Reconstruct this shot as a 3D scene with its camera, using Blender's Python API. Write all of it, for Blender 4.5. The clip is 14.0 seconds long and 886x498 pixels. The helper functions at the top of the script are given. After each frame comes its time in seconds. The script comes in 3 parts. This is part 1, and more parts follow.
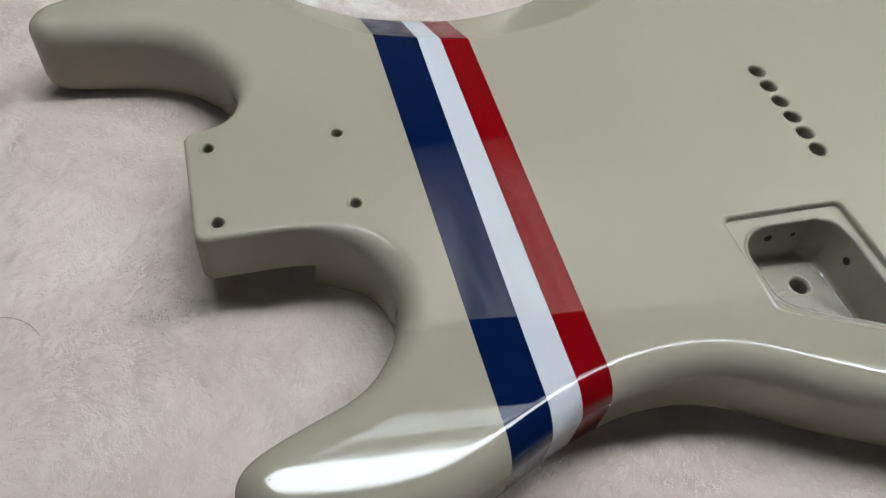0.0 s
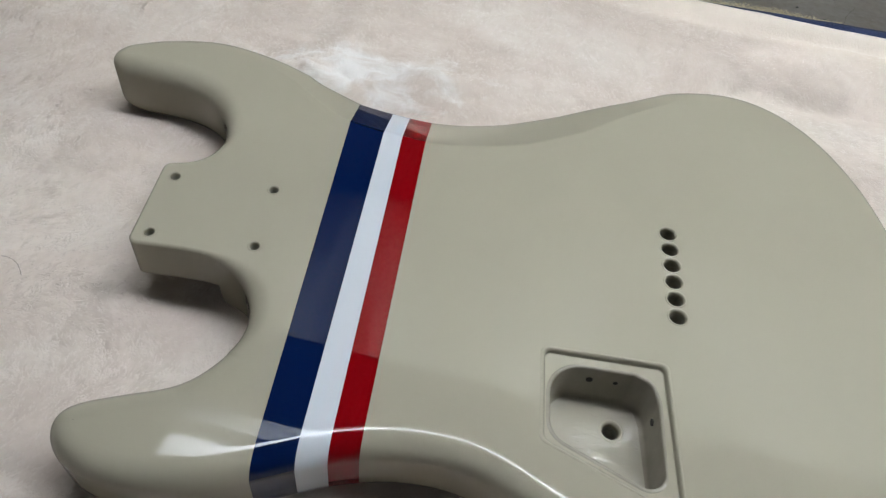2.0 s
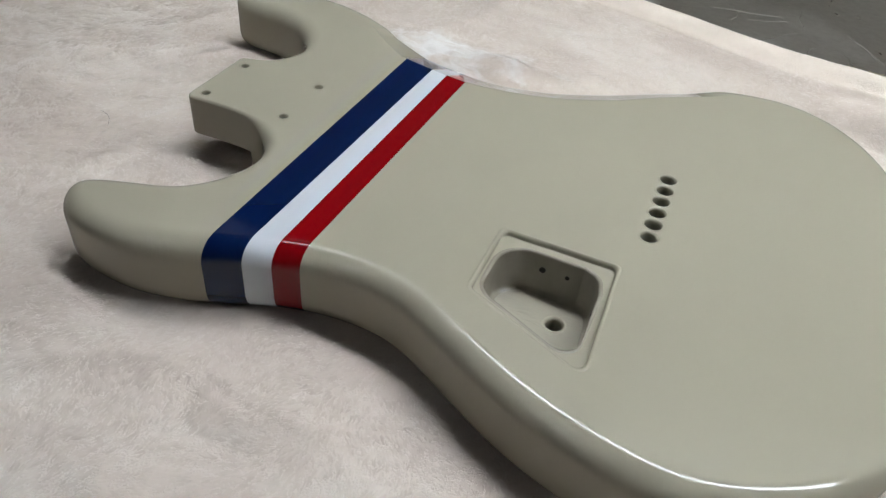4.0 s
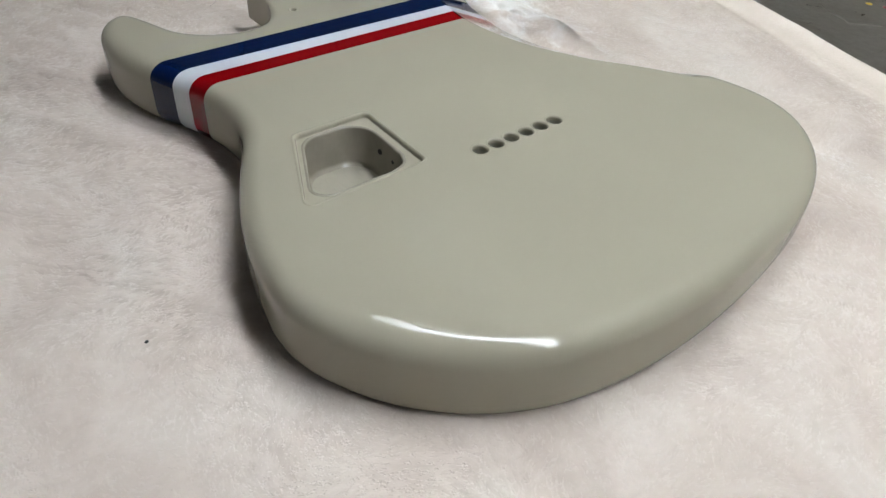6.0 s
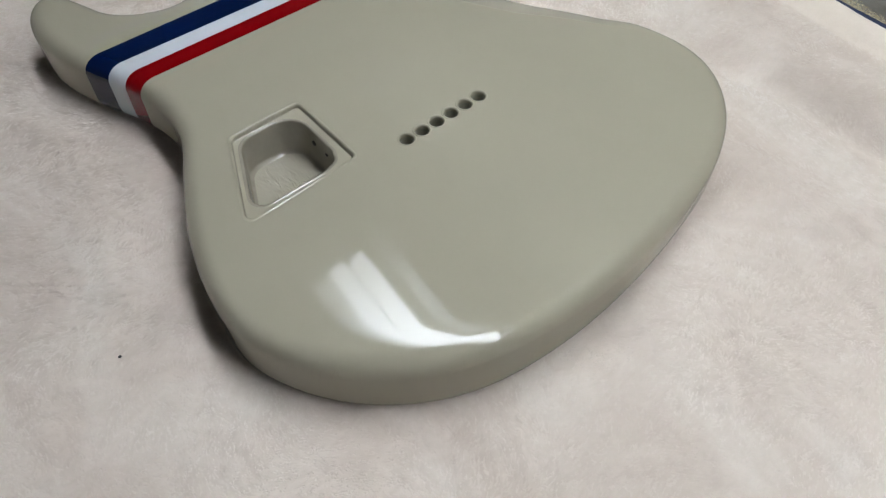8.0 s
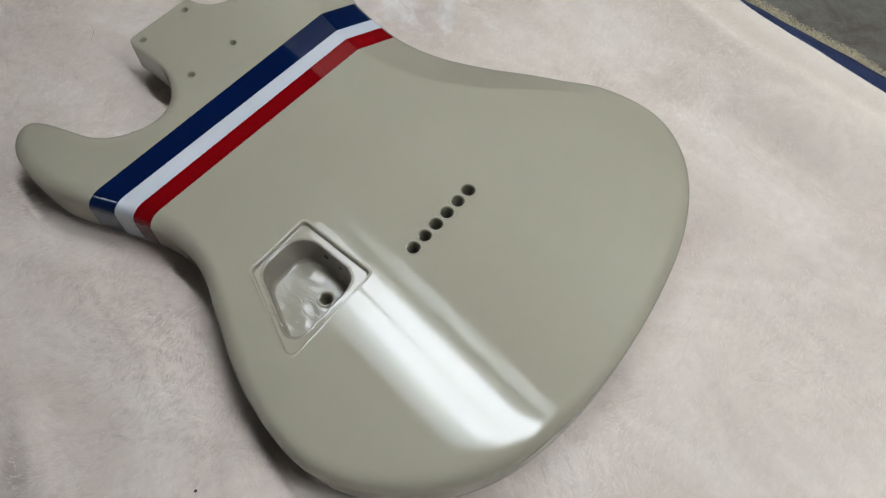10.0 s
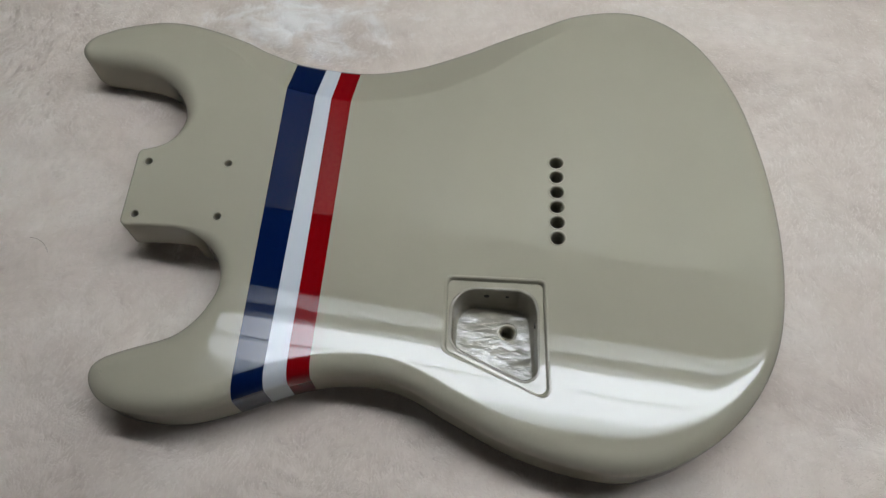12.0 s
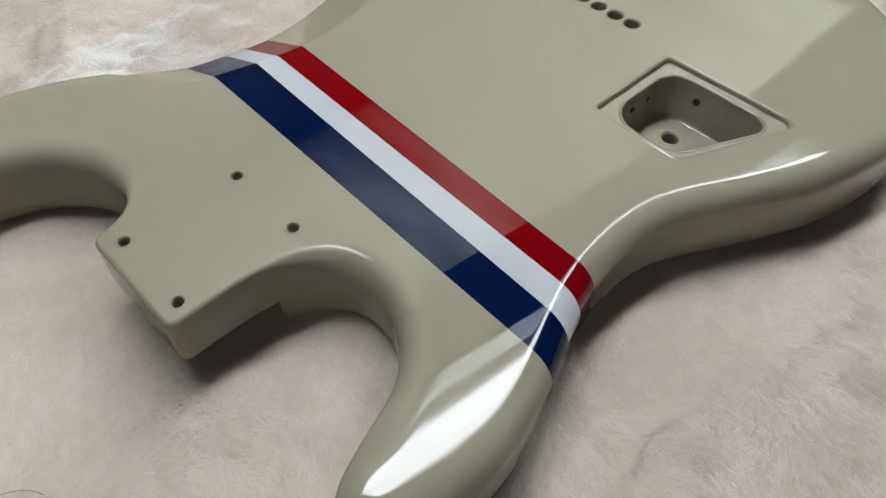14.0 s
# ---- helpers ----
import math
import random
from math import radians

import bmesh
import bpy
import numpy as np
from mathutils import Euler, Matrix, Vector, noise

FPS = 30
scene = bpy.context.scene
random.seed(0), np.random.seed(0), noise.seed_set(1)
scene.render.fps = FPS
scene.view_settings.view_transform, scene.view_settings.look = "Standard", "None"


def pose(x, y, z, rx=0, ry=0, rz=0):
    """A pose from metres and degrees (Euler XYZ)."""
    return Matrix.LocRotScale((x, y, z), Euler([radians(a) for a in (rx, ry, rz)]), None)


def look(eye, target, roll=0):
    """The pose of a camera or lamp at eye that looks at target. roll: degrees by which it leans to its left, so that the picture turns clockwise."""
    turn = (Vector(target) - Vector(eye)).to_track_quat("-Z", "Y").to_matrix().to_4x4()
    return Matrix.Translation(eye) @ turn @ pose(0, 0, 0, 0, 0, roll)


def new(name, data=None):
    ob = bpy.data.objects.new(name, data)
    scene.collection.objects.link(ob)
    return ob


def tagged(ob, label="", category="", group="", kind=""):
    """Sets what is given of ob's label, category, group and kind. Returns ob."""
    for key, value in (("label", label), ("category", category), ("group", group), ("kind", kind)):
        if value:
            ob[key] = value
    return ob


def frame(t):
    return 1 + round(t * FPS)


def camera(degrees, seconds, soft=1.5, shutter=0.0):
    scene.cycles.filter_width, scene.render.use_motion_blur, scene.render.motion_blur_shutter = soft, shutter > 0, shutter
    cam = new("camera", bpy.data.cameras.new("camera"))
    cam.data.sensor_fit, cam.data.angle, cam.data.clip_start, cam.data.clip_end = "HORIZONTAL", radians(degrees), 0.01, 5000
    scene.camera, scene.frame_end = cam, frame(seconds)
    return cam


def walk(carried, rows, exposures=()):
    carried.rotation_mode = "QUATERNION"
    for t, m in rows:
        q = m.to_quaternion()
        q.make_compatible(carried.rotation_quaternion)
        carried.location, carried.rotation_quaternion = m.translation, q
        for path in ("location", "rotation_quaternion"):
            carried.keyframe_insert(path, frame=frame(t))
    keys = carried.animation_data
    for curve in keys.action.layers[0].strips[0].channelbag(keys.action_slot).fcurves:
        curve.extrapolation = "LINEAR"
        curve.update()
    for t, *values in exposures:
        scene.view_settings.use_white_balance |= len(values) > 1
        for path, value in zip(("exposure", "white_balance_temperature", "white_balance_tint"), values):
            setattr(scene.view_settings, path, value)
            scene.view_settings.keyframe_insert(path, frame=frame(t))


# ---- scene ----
cam = camera(61.3, 14.0, soft=1.4)
PATH = [
    (0, (-0.01465, -0.20061, 0.26159), (0.22909, 0.36070, -0.52931), 9.588),
    (0.5, (-0.00637, -0.20786, 0.27445), (0.18864, 0.35759, -0.52695), 11.798),
    (1, (0.02236, -0.21732, 0.30575), (0.14826, 0.35915, -0.50162), 11.500),
    (1.5, (0.06207, -0.22443, 0.31615), (0.12769, 0.37740, -0.47977), 10.356),
    (2, (0.11378, -0.24125, 0.32720), (0.11806, 0.40110, -0.43919), 8.156),
    (2.5, (0.15545, -0.28438, 0.32005), (0.09813, 0.40691, -0.40025), 6.148),
    (3, (0.17099, -0.31859, 0.28457), (0.05075, 0.41094, -0.38872), 5.350),
    (3.2, (0.17317, -0.32346, 0.26725), (0.03936, 0.41759, -0.39073), 5.951),
    (5.3, (0.40105, -0.30375, 0.26007), (-0.09622, 0.29125, -0.37135), 3.913),
    (5.5, (0.42333, -0.28694, 0.25898), (-0.09663, 0.28052, -0.37947), 3.974),
    (6, (0.46819, -0.24852, 0.24974), (-0.11742, 0.24620, -0.39237), 3.388),
    (6.5, (0.49185, -0.20511, 0.24554), (-0.12740, 0.23576, -0.40420), 2.899),
    (7, (0.50328, -0.17925, 0.24764), (-0.10613, 0.22235, -0.43598), 1.509),
    (7.5, (0.49171, -0.19697, 0.29501), (-0.03027, 0.18106, -0.46960), -1.087),
    (8, (0.46170, -0.20687, 0.32889), (0.00727, 0.19884, -0.46414), 0.248),
    (8.2, (0.45234, -0.20775, 0.32947), (0.00779, 0.21370, -0.46094), 0.902),
    (10.3, (0.36357, -0.18288, 0.45015), (0.08873, 0.20618, -0.42912), 0.928),
    (10.5, (0.34821, -0.19205, 0.46020), (0.09917, 0.20967, -0.42105), 1.721),
    (11, (0.28982, -0.21290, 0.47306), (0.09692, 0.21088, -0.41192), 0.482),
    (11.5, (0.23027, -0.23184, 0.46158), (0.10056, 0.21438, -0.42390), -1.484),
    (12, (0.18117, -0.23431, 0.43571), (0.13980, 0.21747, -0.45546), -2.787),
    (12.5, (0.11491, -0.23242, 0.39572), (0.19468, 0.23332, -0.48560), -1.032),
    (13, (0.04404, -0.21666, 0.33803), (0.24017, 0.23865, -0.53044), 0.061),
    (13.5, (-0.01835, -0.20752, 0.29442), (0.30076, 0.25006, -0.53552), 0.160),
    (14, (-0.06493, -0.19155, 0.26565), (0.37757, 0.25115, -0.51423), 1.434),
]
walk(cam, [(t, look(eye, target, roll)) for t, eye, target, roll in PATH],
     exposures=[(0.0, 0.87, 6540, 10.4), (2.0, 0.84, 6540, 10.4), (3.2, 0.95, 6540, 10), (6.0, 0.96, 6530, 10), (7.0, 0.73, 6530, 10), (8.0, 0.68, 6530, 10), (10.5, 0.52, 6530, 10), (12.5, 0.39, 6560, 10), (13.2, 0.56, 6660, 9.5), (14.0, 0.76, 6760, 9.2)])

# ---- light ----
world = bpy.data.worlds.new("room_air")
scene.world = world
world.use_nodes = True
world.node_tree.nodes["Background"].inputs[0].default_value = (0.55, 0.56, 0.58, 1)
world.node_tree.nodes["Background"].inputs[1].default_value = 0.05
TUBE = 15.5          # radiance of the fluorescent tubes
PANEL_GLOW = 1.65       # radiance of the glowing ceiling panel added beyond the shelf
LAMP_Z, LAMP_Y, LAMP_TURN = 0.85, 0.167, -7.4

from mathutils.geometry import delaunay_2d_cdt


# ---- materials ----
def material(name, colour, rough=0.5, metal=0.0):
    m = bpy.data.materials.new(name)
    m.use_nodes = True
    p = m.node_tree.nodes["Principled BSDF"]
    p.inputs["Base Color"].default_value = (*colour, 1)
    p.inputs["Roughness"].default_value = rough
    p.inputs["Metallic"].default_value = metal
    return m, m.node_tree, p


def link(tree, a, out, b, into):
    tree.links.new(a.outputs[out], b.inputs[into])


def noise_node(tree, scale, detail=4, rough=0.55, stretch=(1, 1, 1), distortion=0.0, turn=0.0):
    co = tree.nodes.new("ShaderNodeTexCoord")
    mp = tree.nodes.new("ShaderNodeMapping")
    mp.inputs["Scale"].default_value = stretch
    mp.inputs["Rotation"].default_value = (0, 0, radians(turn))
    n = tree.nodes.new("ShaderNodeTexNoise")
    n.inputs["Scale"].default_value = scale
    n.inputs["Detail"].default_value = detail
    n.inputs["Roughness"].default_value = rough
    n.inputs["Distortion"].default_value = distortion
    link(tree, co, "Object", mp, "Vector")
    link(tree, mp, "Vector", n, "Vector")
    return n


def ramp(tree, source, out, stops):
    r = tree.nodes.new("ShaderNodeValToRGB")
    e = r.color_ramp.elements
    while len(e) < len(stops):
        e.new(0.5)
    for el, (pos, col) in zip(e, stops):
        el.position, el.color = pos, (*col, 1)
    link(tree, source, out, r, "Fac")
    return r


def mix(tree, a, b, fac=None, mode="MIX", amount=0.5):
    m = tree.nodes.new("ShaderNodeMixRGB")
    m.blend_type = mode
    m.inputs[0].default_value = amount
    if fac is not None:
        tree.links.new(fac, m.inputs[0])
    tree.links.new(a, m.inputs[1])
    tree.links.new(b, m.inputs[2])
    return m


def bump(tree, p, height, strength, distance, before=None):
    b = tree.nodes.new("ShaderNodeBump")
    b.inputs["Strength"].default_value = strength
    b.inputs["Distance"].default_value = distance
    tree.links.new(height, b.inputs["Height"])
    if before is not None:
        link(tree, before, "Normal", b, "Normal")
    link(tree, b, "Normal", p, "Normal")
    return b


def lacquer(name, colour, vary=0.03):
    """Gloss lacquer: colour coat with faint cloudiness, and a slight orange peel."""
    m, t, p = material(name, colour, 0.011)
    p.inputs["IOR"].default_value = 1.39
    n = noise_node(t, 9, 3)
    lo, hi = [tuple(c * k for c in colour) for k in (1 - vary, 1 + vary)]
    r = ramp(t, n, "Fac", [(0.3, lo), (0.7, hi)])
    link(t, r, "Color", p, "Base Color")
    peel = noise_node(t, 160, 1)
    b = bump(t, p, peel.outputs["Fac"], 0.0012, 0.001)
    wave = noise_node(t, 30, 2, 0.4, (1, 1.6, 1))
    bump(t, p, wave.outputs["Fac"], 0.030, 0.001, b)
    return m


PAINT = lacquer("cream_lacquer", (0.305, 0.278, 0.210))
BLUE = lacquer("navy_lacquer", (0.0014, 0.0084, 0.039))
WHITE = lacquer("white_lacquer", (0.479, 0.500, 0.521))
RED = lacquer("red_lacquer", (0.170, 0.0014, 0.0035))

def plaster(name, lo, hi, scale, rough=0.85):
    m, t, p = material(name, hi, rough)
    n = noise_node(t, scale, 5, 0.6)
    link(t, ramp(t, n, "Fac", [(0.3, lo), (0.7, hi)]), "Color", p, "Base Color")
    bump(t, p, n.outputs["Fac"], 0.2, 0.004)
    return m


# cavity paint: same lacquer, pooled and rippled
RIPPLE, t_, p_ = material("pooled_lacquer", (0.295, 0.269, 0.209), 0.02)
p_.inputs["IOR"].default_value = 1.5
n_ = noise_node(t_, 260, 2, 0.5, (0.55, 1.3, 1), 0.7)
n2_ = noise_node(t_, 60, 2, 0.5)
m_ = mix(t_, n_.outputs["Fac"], ramp(t_, n2_, "Fac", [(0.40, (0.1, 0.1, 0.1)), (0.66, (1, 1, 1))]).outputs["Color"], mode="MULTIPLY", amount=1.0)
b_ = bump(t_, p_, n2_.outputs["Fac"], 0.14, 0.0018)
bump(t_, p_, m_.outputs["Color"], 0.5, 0.0013, b_)

# bore walls, somewhat darker than the lacquer
BORE = plaster("bore_coat", (0.19, 0.18, 0.13), (0.26, 0.245, 0.185), 300, 0.35)

# lacquer on the cavity's walls, browner and darkened in colour for their shade
CAVITY_SHADE, t_, p_ = material("shaded_lacquer", (0.25, 0.222, 0.172), 0.12)
n_ = noise_node(t_, 55, 4, 0.6, (1, 1, 0.5))
link(t_, ramp(t_, n_, "Fac", [(0.3, (0.215, 0.19, 0.145)), (0.7, (0.275, 0.248, 0.195))]), "Color", p_, "Base Color")
bump(t_, p_, n_.outputs["Fac"], 0.15, 0.0008)

# near-black colour for the shade inside the wire holes
DARK, t_, p_ = material("wire_hole_shade", (0.02, 0.017, 0.012), 0.8)
n_ = noise_node(t_, 400, 3)
link(t_, ramp(t_, n_, "Fac", [(0.3, (0.012, 0.01, 0.008)), (0.7, (0.035, 0.028, 0.02))]), "Color", p_, "Base Color")


def fleece_colour(t, scale, dim, amount):
    """Pinkish plush with paler brushed patches, a rubbed white spot beside the waist and a creamier hem."""
    patch = noise_node(t, 9, 5, 0.62, (1, 1.4, 1), 0.9)
    tuft = noise_node(t, scale, 4, 0.65, (1, 0.55, 1), 0.8)
    big = ramp(t, patch, "Fac", [(0.28, (0.548, 0.466, 0.398)), (0.5, (0.622, 0.538, 0.466)), (0.70, (0.690, 0.618, 0.544))])
    small = ramp(t, tuft, "Fac", [(0.3, dim), (0.65, (1, 1, 1))])
    base = mix(t, big.outputs["Color"], small.outputs["Color"], mode="MULTIPLY", amount=amount)
    co = t.nodes.new("ShaderNodeTexCoord")
    xyz = t.nodes.new("ShaderNodeSeparateXYZ")
    link(t, co, "Object", xyz, "Vector")

    def calc(op, a, b):
        n = t.nodes.new("ShaderNodeMath")
        n.operation = op
        for i, v in enumerate((a, b)):
            if isinstance(v, float):
                n.inputs[i].default_value = v
            else:
                t.links.new(v, n.inputs[i])
        return n.outputs[0]

    def colour(c):
        n = t.nodes.new("ShaderNodeRGB")
        n.outputs[0].default_value = (*c, 1)
        return n.outputs[0]

    x, y = xyz.outputs["X"], xyz.outputs["Y"]
    edge = calc("ADD", calc("ADD", calc("MULTIPLY", x, 0.36), y), calc("MULTIPLY", calc("MULTIPLY", x, x), -0.235))
    hem = calc("MULTIPLY", calc("SUBTRACT", edge, 0.366), 50.0)
    hem = calc("MULTIPLY", calc("MINIMUM", calc("MAXIMUM", hem, 0.0), 1.0), 0.5)
    base = mix(t, base.outputs["Color"], colour((0.700, 0.612, 0.505)), fac=hem)
    dx, dy = calc("MULTIPLY", calc("SUBTRACT", x, 0.05), 14.0), calc("MULTIPLY", calc("SUBTRACT", y, 0.166), 34.0)
    far = calc("SQRT", calc("ADD", calc("MULTIPLY", dx, dx), calc("MULTIPLY", dy, dy)), 0.0)
    blot = noise_node(t, 42, 4, 0.6, (1, 1.3, 1), 0.6)
    spot = calc("SUBTRACT", calc("SUBTRACT", calc("MULTIPLY", blot.outputs["Fac"], 3.2), far), 0.55)
    spot = calc("MINIMUM", calc("MAXIMUM", spot, 0.0), 0.85)
    return mix(t, base.outputs["Color"], colour((0.752, 0.728, 0.692)), fac=spot), tuft


def fleece():
    m, t, p = material("fleece", (0.7, 0.64, 0.61), 0.95)
    p.inputs["Sheen Weight"].default_value = 0.35
    p.inputs["Sheen Roughness"].default_value = 0.5
    p.inputs["Specular IOR Level"].default_value = 0.1
    c, tuft = fleece_colour(t, 330, (0.90, 0.89, 0.88), 0.7)
    link(t, c, "Color", p, "Base Color")
    fine = noise_node(t, 1100, 3, 0.6)
    b = bump(t, p, tuft.outputs["Fac"], 0.35, 0.003)
    bump(t, p, fine.outputs["Fac"], 0.4, 0.0012, b)
    return m


FLEECE = fleece()

NAP, t_, p_ = material("fleece_nap", (0.72, 0.66, 0.63), 0.95)
p_.inputs["Specular IOR Level"].default_value = 0.1
link(t_, fleece_colour(t_, 105, (0.90, 0.885, 0.87), 0.8)[0], "Color", p_, "Base Color")

BENCH, t_, p_ = material("bench_grey", (0.14, 0.135, 0.12), 0.4)
n_ = noise_node(t_, 22, 6, 0.7, (1, 1, 1), 1.5)
n2_ = noise_node(t_, 140, 4, 0.7)
a_ = ramp(t_, n_, "Fac", [(0.3, (0.066, 0.050, 0.034)), (0.5, (0.112, 0.101, 0.086)), (0.8, (0.175, 0.166, 0.150))])
b_ = ramp(t_, n2_, "Fac", [(0.3, (0.7, 0.68, 0.62)), (0.6, (1, 1, 1))])
link(t_, mix(t_, a_.outputs["Color"], b_.outputs["Color"], mode="MULTIPLY", amount=0.8), "Color", p_, "Base Color")
link(t_, ramp(t_, n_, "Fac", [(0.3, (0.25, 0.25, 0.25)), (0.7, (0.55, 0.55, 0.55))]), "Color", p_, "Roughness")
bump(t_, p_, n2_.outputs["Fac"], 0.3, 0.001)

CLOTH, t_, p_ = material("blue_cloth", (0.02, 0.045, 0.19), 0.9)
n_ = noise_node(t_, 700, 3, 0.6)
link(t_, ramp(t_, n_, "Fac", [(0.3, (0.0045, 0.010, 0.038)), (0.7, (0.0135, 0.026, 0.085))]), "Color", p_, "Base Color")
bump(t_, p_, n_.outputs["Fac"], 0.6, 0.001)

FRINGE, t_, p_ = material("frayed_fibre", (0.4, 0.352, 0.232), 0.9)
n_ = noise_node(t_, 500, 3)
link(t_, ramp(t_, n_, "Fac", [(0.35, (0.24, 0.176, 0.072)), (0.6, (0.496, 0.448, 0.32))]), "Color", p_, "Base Color")
FILM, t_, p_ = material("film_crease", (0.16, 0.152, 0.136), 0.25)
YELLOW = material("yellow_paint", (0.496, 0.336, 0.024), 0.4)[0]
DROP_RED = material("red_paint", (0.24, 0.016, 0.024), 0.4)[0]
DROP_DARK = material("dark_paint", (0.02, 0.02, 0.018), 0.5)[0]


WALL = plaster("wall_paint", (0.085, 0.088, 0.085), (0.12, 0.123, 0.12), 3)
CEIL = plaster("ceiling_board", (0.14, 0.14, 0.135), (0.19, 0.19, 0.185), 2)
SHELF = plaster("shelf_board", (0.085, 0.08, 0.07), (0.13, 0.12, 0.105), 5)
FLOOR = plaster("floor_concrete", (0.2, 0.19, 0.18), (0.3, 0.29, 0.27), 4)
HOUSING = plaster("grey_housing", (0.03, 0.03, 0.03), (0.05, 0.05, 0.048), 8, 0.6)
ENAMEL = plaster("white_enamel", (0.80, 0.83, 0.82), (0.86, 0.88, 0.87), 8, 0.5)

GLOW = bpy.data.materials.new("tube_glow")
GLOW.use_nodes = True
e_ = GLOW.node_tree.nodes["Principled BSDF"]
e_.inputs["Base Color"].default_value = (0.1, 0.1, 0.1, 1)
e_.inputs["Emission Color"].default_value = (0.92, 0.985, 1.09, 1)
e_.inputs["Emission Strength"].default_value = TUBE

# tube emission eases down to 0.3 of full towards the low-x end
co_, xyz_ = GLOW.node_tree.nodes.new("ShaderNodeTexCoord"), GLOW.node_tree.nodes.new("ShaderNodeSeparateXYZ")
link(GLOW.node_tree, co_, "Object", xyz_, "Vector")
range_ = GLOW.node_tree.nodes.new("ShaderNodeMapRange")
range_.interpolation_type = "SMOOTHSTEP"
for key_, v_ in (("From Min", -0.32), ("From Max", -0.02), ("To Min", 0.3 * TUBE), ("To Max", TUBE)):
    range_.inputs[key_].default_value = v_
link(GLOW.node_tree, xyz_, "X", range_, "Value")

GLOW_FAR = GLOW.copy()
GLOW_FAR.name = "ceiling_tube_glow"
GLOW_FAR.node_tree.nodes["Principled BSDF"].inputs["Emission Strength"].default_value = 24.0
link(GLOW.node_tree, range_, "Result", e_, "Emission Strength")

# ---- building helpers ----
def mesh_of(name, bm, mat, smooth=False):
    me = bpy.data.meshes.new(name)
    bm.normal_update()
    if smooth:
        for f in bm.faces:
            f.smooth = True
    bm.to_mesh(me)
    bm.free()
    me.materials.append(mat)
    return me


def part(name, bm, mat, parent, label="", smooth=False):
    ob = new(name, mesh_of(name, bm, mat, smooth))
    ob.parent = parent
    return tagged(ob, label)


def box(x0, y0, z0, x1, y1, z1, bevel=0.0, segments=2):
    bm = bmesh.new()
    bmesh.ops.create_cube(bm, size=1)
    for v in bm.verts:
        v.co = Vector((x0 if v.co.x < 0 else x1, y0 if v.co.y < 0 else y1, z0 if v.co.z < 0 else z1))
    if bevel:
        bmesh.ops.bevel(bm, geom=bm.edges[:], offset=bevel, segments=segments, affect="EDGES")
    return bm


def loft(bm, a, b, closed=True):
    """Quads between two rows of vertices."""
    n = len(a)
    return [bm.faces.new((a[i], a[(i + 1) % n], b[(i + 1) % n], b[i])) for i in range(n if closed else n - 1)]


def rounded(corners, steps=8):
    """A closed outline: corners (x, y, radius) joined by fillets, anticlockwise."""
    out, n = [], len(corners)
    for i, (x, y, r) in enumerate(corners):
        p = Vector((x, y))
        a = (Vector(corners[i - 1][:2]) - p).normalized()
        b = (Vector(corners[(i + 1) % n][:2]) - p).normalized()
        half = a.angle(b) / 2
        reach = r / math.tan(half)
        c = p + (a + b).normalized() * (r / math.sin(half))
        s, e = p + a * reach - c, p + b * reach - c
        turn = math.atan2(s.x * e.y - s.y * e.x, s.dot(e))
        for k in range(steps + 1):
            q = turn * k / steps
            out.append(Vector((c.x + s.x * math.cos(q) - s.y * math.sin(q), c.y + s.x * math.sin(q) + s.y * math.cos(q))))
    return out


def ease(a, b, x):
    k = min(1.0, max(0.0, (x - a) / (b - a)))
    return k * k * (3 - 2 * k)


# ---- the room ----
def slab(name, label, mat, *dims):
    ob = new(name, mesh_of(name, box(*dims), mat))
    return tagged(ob, label, name.split("_")[0], kind="structure")


# walls and ceiling are added out of view, dark to limit bounced light
slab("floor", "grey concrete workshop floor", FLOOR, -2.6, -2.6, -1.0, 4.8, 2.4, -0.9)
slab("wall_north", "dark grey wall behind the bench, out of view", WALL, -2.5, 2.3, -0.9, 4.7, 2.4, 2.4)
slab("wall_south", "dark grey workshop wall, out of view", WALL, -2.5, -2.6, -0.9, 4.7, -2.5, 2.4)
slab("wall_west", "dark grey workshop wall, out of view", WALL, -2.6, -2.6, -0.9, -2.5, 2.4, 2.4)
slab("wall_east", "dark grey workshop wall, out of view", WALL, 4.7, -2.6, -0.9, 4.8, 2.4, 2.4)
slab("ceiling", "dull grey ceiling of the workshop, out of view", CEIL, -2.6, -2.6, 2.4, 4.8, 2.4, 2.5)

bench = tagged(new("workbench", mesh_of("workbench", box(-1.3, -1.0, -0.06, 1.3, 1.3, -0.012, 0.004), BENCH)),
               "grey scuffed workbench top with paint marks", "workbench")
for x, y in ((-1.2, -0.9), (1.2, -0.9), (-1.2, 1.2), (1.2, 1.2)):
    part("leg", box(x - 0.045, y - 0.045, -0.9, x + 0.045, y + 0.045, -0.06, 0.004), SHELF, bench)

# shelf over the bench, which carries the lamp
shelf = tagged(new("overhead_shelf", mesh_of("overhead_shelf", box(-1.6, -0.12, 0.0, 1.8, 0.447, 0.03, 0.003), SHELF)),
               "dull brown board shelf above the workbench", "shelf")
shelf.matrix_world = pose(0, 0, LAMP_Z + 0.05, 0, 0, LAMP_TURN)
for x in (-1.5, 1.7):
    part("post", box(x - 0.03, -0.11, -LAMP_Z - 0.062, x + 0.03, -0.05, 0.0, 0.003), SHELF, shelf)
    part("post", box(x - 0.03, 0.377, -LAMP_Z - 0.062, x + 0.03, 0.437, 0.0, 0.003), SHELF, shelf)


